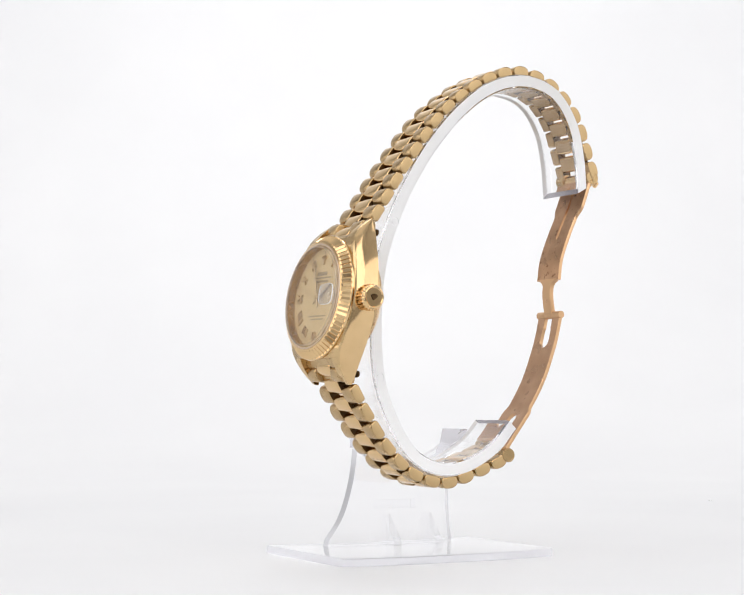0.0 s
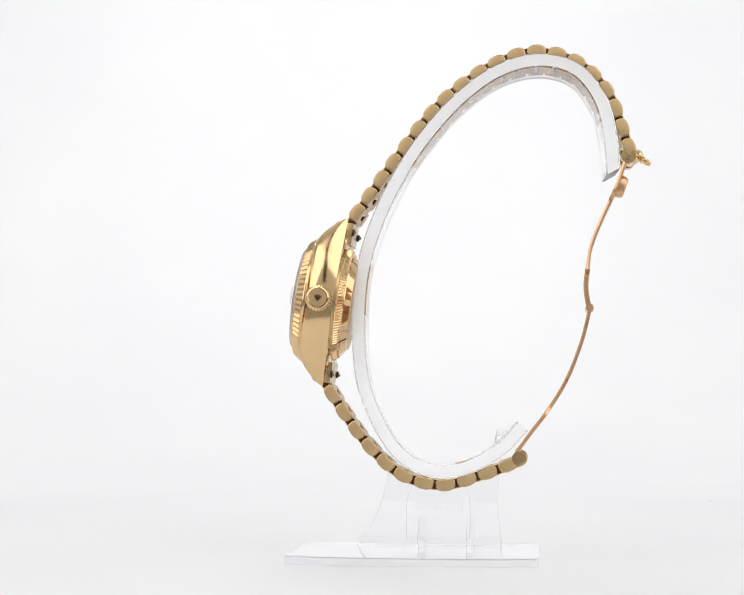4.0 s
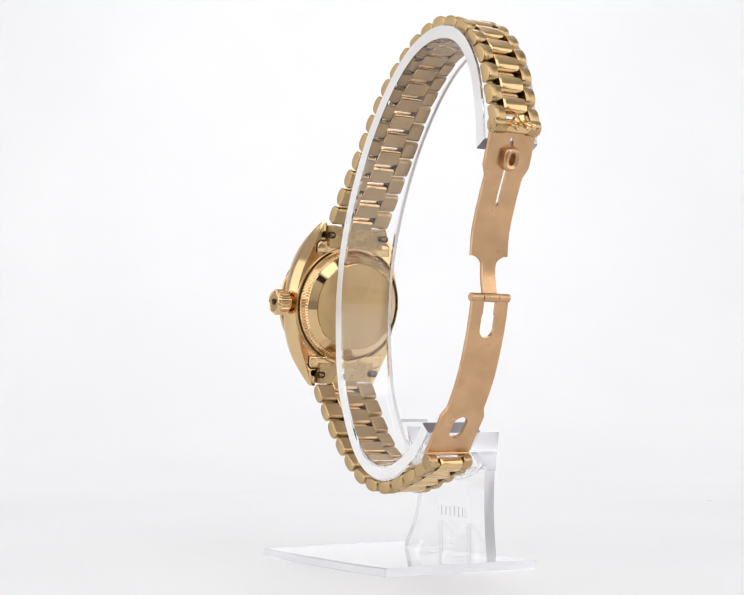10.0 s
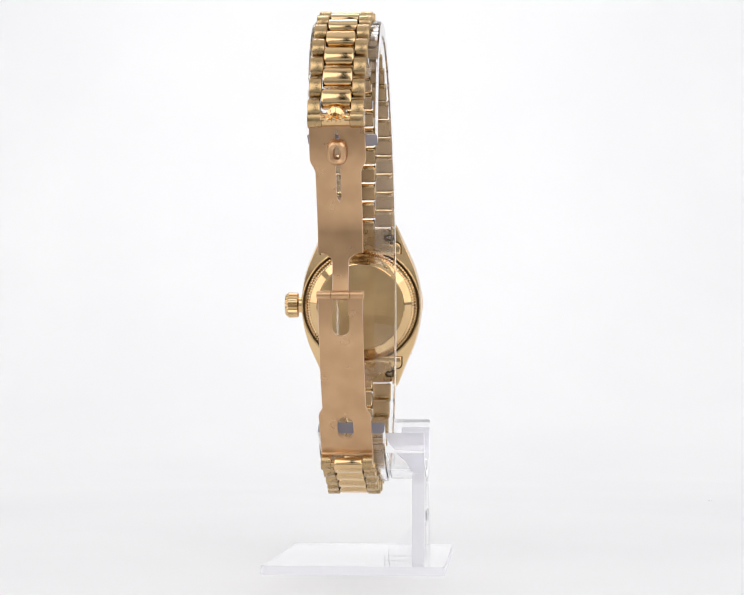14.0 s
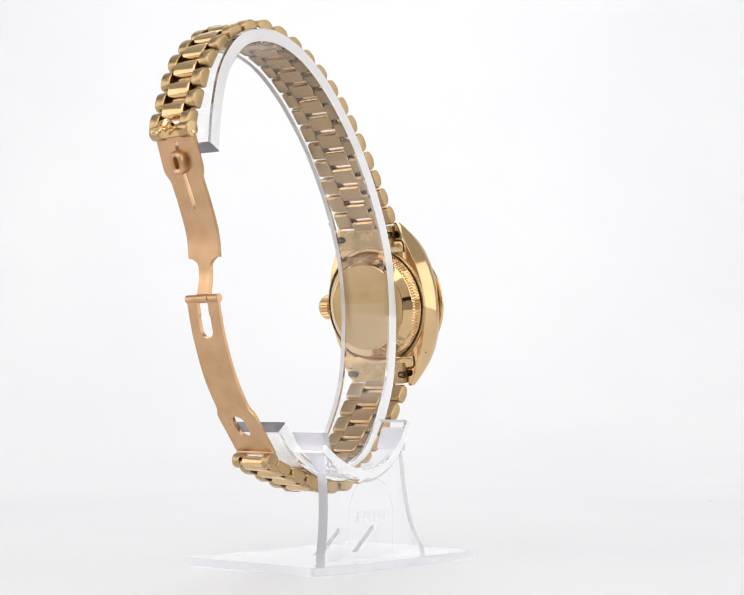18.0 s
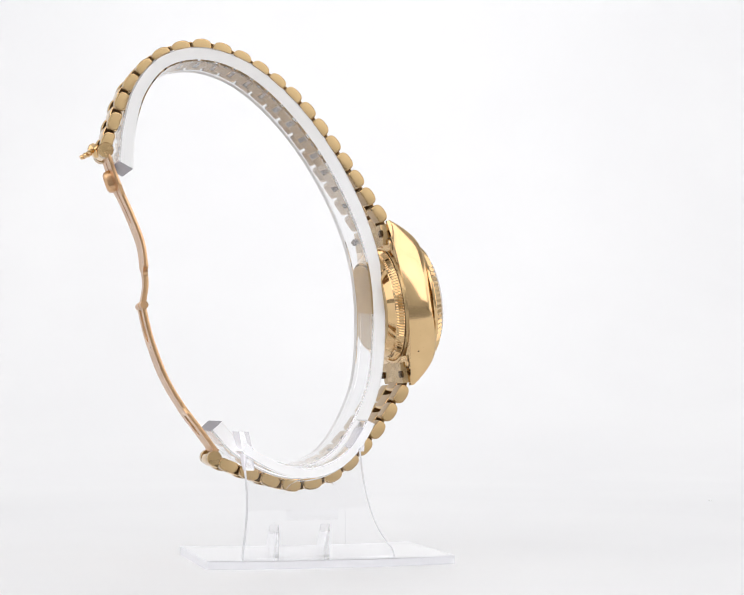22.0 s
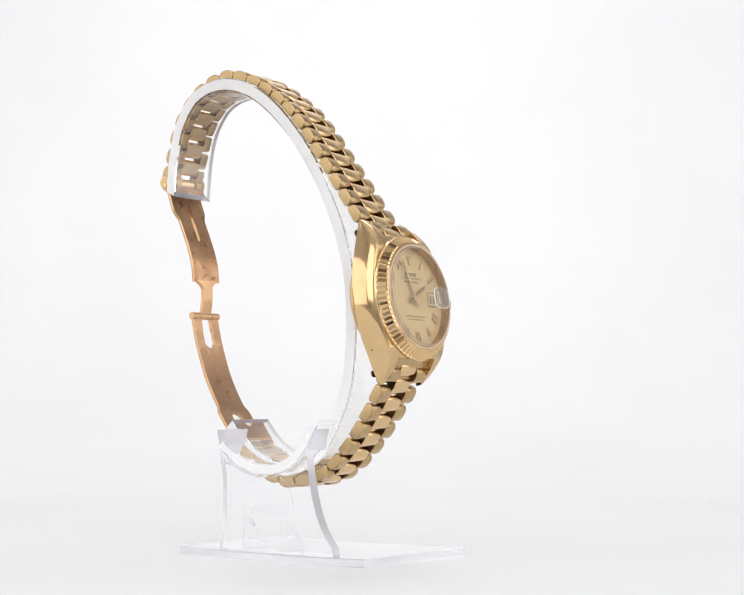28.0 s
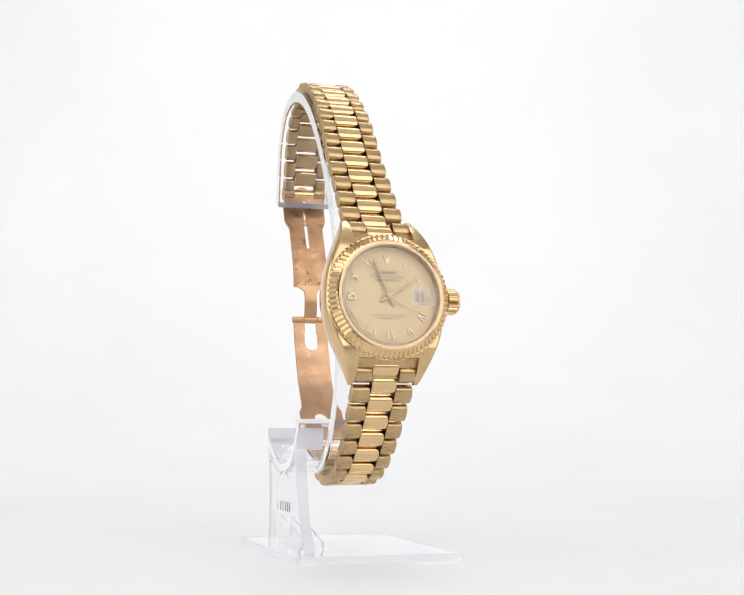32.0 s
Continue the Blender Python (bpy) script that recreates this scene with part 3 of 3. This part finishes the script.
def case_back(root):
    teeth, rows = 120, []
    for i in range(teeth * 4):
        a = 2 * math.pi * i / (teeth * 4)
        d = (0, 0, 0.22, 0.22)[i % 4]
        prof = [(9.0, 1.2), (11.9, 1.2), (11.9, 0.8), (11.84 - d, 0.66), (11.3 - 0.9 * d, -0.2), (10.85, -0.55), (10.78, -0.72), (9.3, -1.86), (9.12, -1.9)]
        rows.append([(r * math.cos(a), r * math.sin(a), z) for r, z in prof])
    ring = part("case_back_ring", loft(rows, loop=True), GOLD, root, "polished screw-down back with fluted rim", CASE, 20)
    part("case_back", lathe([(0, -1.95), (9.0, -1.95), (9.13, -1.84), (9.13, 0), (0, 0)], 96), BACK, root, "flat brushed gold case back disc", CASE)
    # dark ring colours in the shade of the groove
    part("back_groove_shade", revolve([(11.7, 1.28), (12.4, 1.28), (12.4, 1.02), (11.7, 1.02)], 96), SHADED, ring, "dark ring for the shade in the groove round the back")
    part("back_seat", revolve([(12.32, 1.4), (12.74, 1.4), (12.66, 0.86), (12.5, 0.74), (12.38, 0.8)], 96), SATIN, ring, "stepped seat of the back")
    return ring


def link_mesh(name, length, thick, mat, dark):
    """A D-shaped link with a flat inside, 3.4 wide along x; dark names its end faces coloured as shaded gaps."""
    low, top, h = -thick * 0.46, thick * 0.54, length / 2
    prof = [(-h, low + 0.5), (-h + 0.14, low + 0.2), (-h + 0.45, low), (h - 0.45, low), (h - 0.14, low + 0.2), (h, low + 0.5)]
    prof += [(h * math.copysign(abs(math.cos(a)) ** 0.86, math.cos(a)), top * math.sin(a) ** 0.86) for a in (radians(6 + 168 * k / 14) for k in range(15))]
    rows = []
    for x, g in ((-1.7, 2.2), (-1.66, 1.0), (-1.58, 0.3), (-1.45, 0.0), (1.45, 0.0), (1.58, 0.3), (1.66, 1.0), (1.7, 2.2)):
        rows.append([(x, y * (1 - g * 0.06), z * (1 - g * 0.08)) for y, z in prof])
    bm = loft(rows)
    bmesh.ops.recalc_face_normals(bm, faces=bm.faces)
    bmesh.ops.scale(bm, vec=(MM, MM, MM), verts=bm.verts)
    me = bpy.data.meshes.new(name)
    bm.to_mesh(me)
    bm.free()
    for m in (mat, SHADED, INNER, BRUSHED):
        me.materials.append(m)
    me.polygons.foreach_set("use_smooth", [True] * len(me.polygons))
    # end faces at the joints take the dark colour that paints the gaps' shade
    for p in me.polygons:
        if len(p.vertices) > 4 and p.center.x * dark >= 0:
            p.material_index = 1
        elif len(p.vertices) > 4:
            p.material_index = 3
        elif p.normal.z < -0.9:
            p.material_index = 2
    me.set_sharp_from_angle(angle=radians(32))
    return me


UPPER = [(3.2, 68.3), (-2.6, 76.6), (-6.4, 82.0), (-14.2, 92.1), (-20.5, 97.8), (-27.8, 102.3), (-36.0, 104.4), (-44.3, 101.9), (-50.3, 95.7), (-53.3, 87.9), (-54.8, 83.2)]
LOWER = [(8.3, 37.0), (4.0, 30.2), (-1.5, 22.9), (-8.1, 17.2), (-16.3, 15.2), (-24.4, 17.3), (-33.0, 20.5)]


def bracelet(root):
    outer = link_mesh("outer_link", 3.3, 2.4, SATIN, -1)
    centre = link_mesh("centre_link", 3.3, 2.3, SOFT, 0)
    for pts, count, side, wide0, wide1, mid0, mid1, mid2, run in ((UPPER, 18, -1, 13.3, 10.0, -0.9, 0.1, -0.75, 18.0), (LOWER, 10, 1, 13.4, 9.8, -1.6, -0.4, -0.4, 42.0)):
        curve = spline(pts)
        total = curve[1][-1]
        first, last = (3.4, 5.1) if side < 0 else (3.9, 3.5)
        pitch = (total - first - last) / count
        grow = 0.895 * pitch / 3.3
        for k in range(-1, 2 * count + 3):
            s = first + pitch * (k / 2)
            if s > total - 0.3:
                break
            p, t = along(curve, s)
            f = min(s / (total * (0.62 if side < 0 else 0.8)), 1.0)
            wide, mid = mix(wide0, wide1, f), mix(mid0, mid1, s / run) if s < run else mix(mid1, mid2, ((s - run) / (total - run)) ** 2)
            frame_ = Matrix.Translation((mid * MM, p.x * MM, (p.y + DZ) * MM)) @ Matrix.Rotation(YAW, 4, "Z") @ Matrix(((side, 0, 0, 0), (0, t.x, -side * t.y, 0), (0, t.y, side * t.x, 0), (0, 0, 0, 1)))
            if k % 2 == 0:
                for sx in (-1, 1):
                    w = (wide - 5.45) / 2
                    ob = attach("outer_link", outer, SATIN, root)
                    ob.matrix_basis = frame_ @ shift(sx * (wide / 2 - w / 2), 0, 0) @ Matrix.Rotation(0.0 if sx > 0 else math.pi, 4, "Z") @ Matrix.Diagonal((w / 3.4, grow, 1, 1))
            else:
                ob = attach("centre_link", centre, GOLD, root)
                ob.matrix_basis = frame_ @ Matrix.Diagonal((5.35 / 3.4, grow * 0.97, 1, 1))
    # end links between the lugs
    for sb in (-1, 1):
        for x, w, me, mat, lift in ((-4.75, 3.5, outer, SATIN, 0.0), (4.75, 3.5, outer, SATIN, 0.0), (0, 5.7, centre, GOLD, 0.25)):
            ob = attach("end_link", me, mat, root)
            ob.matrix_basis = CASE @ shift(x, sb * (15.1 if x else 14.0), 3.0 + lift) @ Matrix.Rotation(radians(-24 * sb), 4, "X") @ Matrix.Diagonal((w / 3.4, 1.0, 1.0, 1))
        rows = []
        for b, top, g in ((12.3, 5.3, 6.2), (13.5, 4.7, 6.2), (15.2, 3.1, 6.2), (16.6, 2.1, 6.0)):
            rows.append([(-g, sb * b, 0.15), (g, sb * b, 0.15), (g + 0.1, sb * b, 1.4), (6.42, sb * b, 1.7), (6.42, sb * b, top), (-6.42, sb * b, top), (-6.42, sb * b, 1.7), (-g - 0.1, sb * b, 1.4)])
        part("end_piece", loft(rows), SATIN, root, "solid satin gold end piece between the lugs", CASE)


def blade(points, width, slot, thick, steps):
    """A curved sheet with rounded slots; width and slot give half widths along its length."""
    curve = spline(points)
    total = curve[1][-1]
    bm = bmesh.new()
    rows = []
    for k in range(steps + 1):
        s = total * k / steps
        p, t = along(curve, s)
        n = Vector((t.y, -t.x)) * (thick / 2)
        w, h = width(s), slot(s)
        g = min(0.12, thick * 0.3)
        row = []
        for x, q in ((-w, 0.0), (-w + g, -1), (-max(h, 0.3), -1), (-h, -1), (h, -1), (max(h, 0.3), -1), (w - g, -1), (w, 0.0), (w - g, 1), (max(h, 0.3), 1), (h, 1), (-h, 1), (-max(h, 0.3), 1), (-w + g, 1)):
            row.append(bm.verts.new((x, p.x + n.x * q, p.y + DZ + n.y * q)))
        rows.append((row, h > 0))
    m = 14
    for (a, ha), (b, hb) in zip(rows, rows[1:]):
        cut = ha or hb
        for i in range(m):
            if cut and i in (3, 10):
                continue
            bm.faces.new((a[i], a[(i + 1) % m], b[(i + 1) % m], b[i]))
        if cut:
            bm.faces.new((a[3], b[3], b[11], a[11]))
            bm.faces.new((a[10], b[10], b[4], a[4]))
    bm.faces.new(rows[0][0][::-1])
    bm.faces.new(rows[-1][0])
    bmesh.ops.remove_doubles(bm, verts=bm.verts, dist=0.0005)
    bmesh.ops.dissolve_degenerate(bm, dist=0.0005, edges=bm.edges)
    return bm


def ease(f):
    f = min(max(f, 0.0), 1.0)
    return f * f * (3 - 2 * f)


def slot_at(*spans):
    """Half width of overlapping rounded slots given as (start, end, half width)."""
    def half(s):
        best = 0.0
        for a, b, h in spans:
            if a < s < b:
                e = min(s - a, b - s)
                best = max(best, h if e > h else math.sqrt(max(h * h - (h - e) ** 2, 0.0)))
        return best
    return half


CLASP_UPPER = [(-54.1, 81.3), (-52.1, 75.8), (-49.3, 69.8), (-47.0, 63.9), (-46.25, 59.1)]
CLASP_NECK = [(-46.28, 59.4), (-45.95, 55.6), (-46.5, 51.4)]
CLASP_LOWER = [(-46.8, 51.8), (-45.8, 47.4), (-44.6, 43.4), (-42.0, 36.9), (-38.4, 30.9), (-34.7, 26.0), (-32.0, 22.4)]


def cylinder_x(x0, x1, r, y, z, bm=None, steps=20):
    own = lathe([(0, x0), (r - 0.1, x0), (r, x0 + 0.1), (r, x1 - 0.1), (r - 0.1, x1), (0, x1)], steps)
    bmesh.ops.rotate(own, matrix=Matrix.Rotation(radians(90), 3, "Y"), verts=own.verts)
    bmesh.ops.translate(own, vec=(0, y, z + DZ), verts=own.verts)
    return merge(own, bm)


def inner_pits(ob, mat):
    """The inside of a blade is pitted."""
    ob.data.materials.append(mat)
    for p in ob.data.polygons:
        if p.normal.y > 0.5:
            p.material_index = 1


def clasp(root):
    at = shift(-0.6, 0, 0)
    u = part("clasp_blade", blade(CLASP_UPPER, lambda s: 4.15 + 0.92 * ease((8.8 - s) / 2.6), slot_at((0.8, 3.0, 0.42), (2.6, 6.7, 0.26), (6.2, 13.9, 0.44)), 0.75, 60), ROSE, root, "worn rose gold upper clasp blade with a slot", at)
    inner_pits(u, PITTED)
    rows = []
    for k in range(32):
        c, e = math.cos(math.pi * k / 16), math.sin(math.pi * k / 16)
        c, e = math.copysign(abs(c) ** 0.75, c), math.copysign(abs(e) ** 0.75, e)
        rows.append([(c * a, y, e * b) for a, b, y in ((0.5, 1.0, 0.2), (0.5, 1.0, -0.9), (0.7, 1.2, -1.45), (1.3, 1.7, -1.7), (1.65, 2.05, -1.5), (1.85, 2.3, -0.9), (1.85, 2.3, 0.2))])
    bm = loft(rows, loop=True)
    p = Matrix.Translation((0, -52.6 * MM, (76.7 + DZ) * MM)) @ Matrix.Rotation(radians(20), 4, "X")
    part("latch_block", bm, ROSE, u, "raised oval rose gold latch round the slot", p, 40)
    n = part("clasp_neck", blade(CLASP_NECK, lambda s: 1.53 + 2.5 * max(0.0, 1 - s / 2.2) ** 2.6, slot_at(), 1.0, 36), ROSE, root, "narrow hinge link of the clasp", at)
    low = part("clasp_blade", blade(CLASP_LOWER, lambda s: 4.1 + 0.8 * ease((s - 22.3) / 2.2), slot_at((-2.0, 4.3, 1.42), (2.6, 8.0, 1.62), (24.5, 29.6, 1.5)), 0.8, 220), ROSE, root, "worn rose gold lower clasp blade with two slots", at)
    inner_pits(low, WORN)
    part("hinge_pin", cylinder_x(-4.15, 4.15, 0.55, -46.7, 51.5), ROSE, root, "hinge pin of the clasp", at)
    part("neck_barrel", cylinder_x(-1.62, 1.62, 0.86, -46.65, 51.4), ROSE, root, "end of the hinge link rolled round the pin", at)
    for x0, x1 in ((-4.3, -1.72), (1.72, 4.3)):
        part("hinge_knuckle", cylinder_x(x0, x1, 0.82, -46.6, 51.4), ROSE, root, "rounded ear of the clasp hinge", at)
    for x0, x1 in ((-4.9, -3.0), (3.0, 4.9)):
        part("end_cheek", cylinder_x(x0, x1, 1.5, -32.3, 20.7), SATIN, root, "rounded gold end cheek of the clasp", at)
    part("end_rod", cylinder_x(-3.1, 3.1, 0.6, -32.9, 20.2), SATIN, root, "", at)
    part("blade_lip", box(-4.9, 4.9, -32.6, -31.4, 21.9 + DZ, 22.7 + DZ, None, 0.3), ROSE, root, "folded lip of the lower blade", at)
    # folded clasp cover with a coronet
    for x0, x1 in ((-5.1, -2.5), (2.5, 5.0)):
        part("clasp_knuckle", cylinder_x(x0, x1, 1.55, -54.7, 82.2), SATIN, root, "rounded gold knuckle of the clasp", at)
    part("clasp_barrel", cylinder_x(-2.55, 2.55, 1.25, -54.9, 82.1), GOLD, root, "polished barrel between the clasp knuckles", at)
    part("clasp_pin", cylinder_x(-5.1, 5.1, 0.45, -54.5, 81.6), GOLD, root, "", at)
    cover = part("coronet_catch", lathe([(0, -1.5), (1.2, -1.4), (1.7, -0.5), (1.5, 0.3), (0.95, 0.7), (0, 0.8)], 20), GOLD, root, "small gold coronet-shaped catch",
                 at @ Matrix.Translation((0, -56.1 * MM, (82.9 + DZ) * MM)) @ Matrix.Rotation(radians(-48), 4, "X"), 30)
    for k in range(5):
        a = radians(-52 + 26 * k)
        reach = 3.3 - 0.25 * abs(k - 2)
        prong = loft([[(w * math.cos(q), h * math.sin(q), -z) for q in (2 * math.pi * j / 8 for j in range(8))] for w, h, z in ((0.62, 0.7, 0.2), (0.5, 0.55, reach * 0.5), (0.34, 0.36, reach))])
        tip = lathe([(0, -0.5), (0.36, -0.42), (0.5, 0), (0.36, 0.42), (0, 0.5)], 10)
        bmesh.ops.translate(tip, vec=(0, 0, -reach), verts=tip.verts)
        part("coronet_point", merge(tip, prong), GOLD, cover, "", Matrix.Rotation(radians(-12), 4, "X") @ Matrix.Rotation(a, 4, "Y"))


def wristwatch():
    root = new("wristwatch")
    tagged(root, "yellow gold wristwatch with champagne dial, fluted bezel and open clasp", "wristwatch")
    watch_case(root)
    bezel(root)
    dial(root)
    second = hands_of_dial(root)
    crystal(root)
    winding_crown(root)
    case_back(root)
    clasp(root)
    bracelet(root)
    return root, second


setting()
stand = display_stand()
watch, second_hand = wristwatch()
fleck = part("lint", lathe([(0, 0), (0.7, 0.02), (0.8, 0.12), (0.4, 0.25), (0, 0.28)], 9), LINT, None)
fleck.location = (0.1135, 0.203, 0.0)
tagged(fleck, "small grey fleck of lint on the white sweep", "lint")


# ---- the turning display ----
def motions():
    rows = [(0.5 * k, pose(0, 0, 0, 0, 0, 118.6 - 8.795 * 0.5 * k)) for k in range(65)]
    walk(stand, rows)
    walk(watch, rows)
    walk(second_hand, [(2.0 * k, hand_pose(DIAL_Z + 0.92, 283.5 + 12.0 * k)) for k in range(17)])


motions()
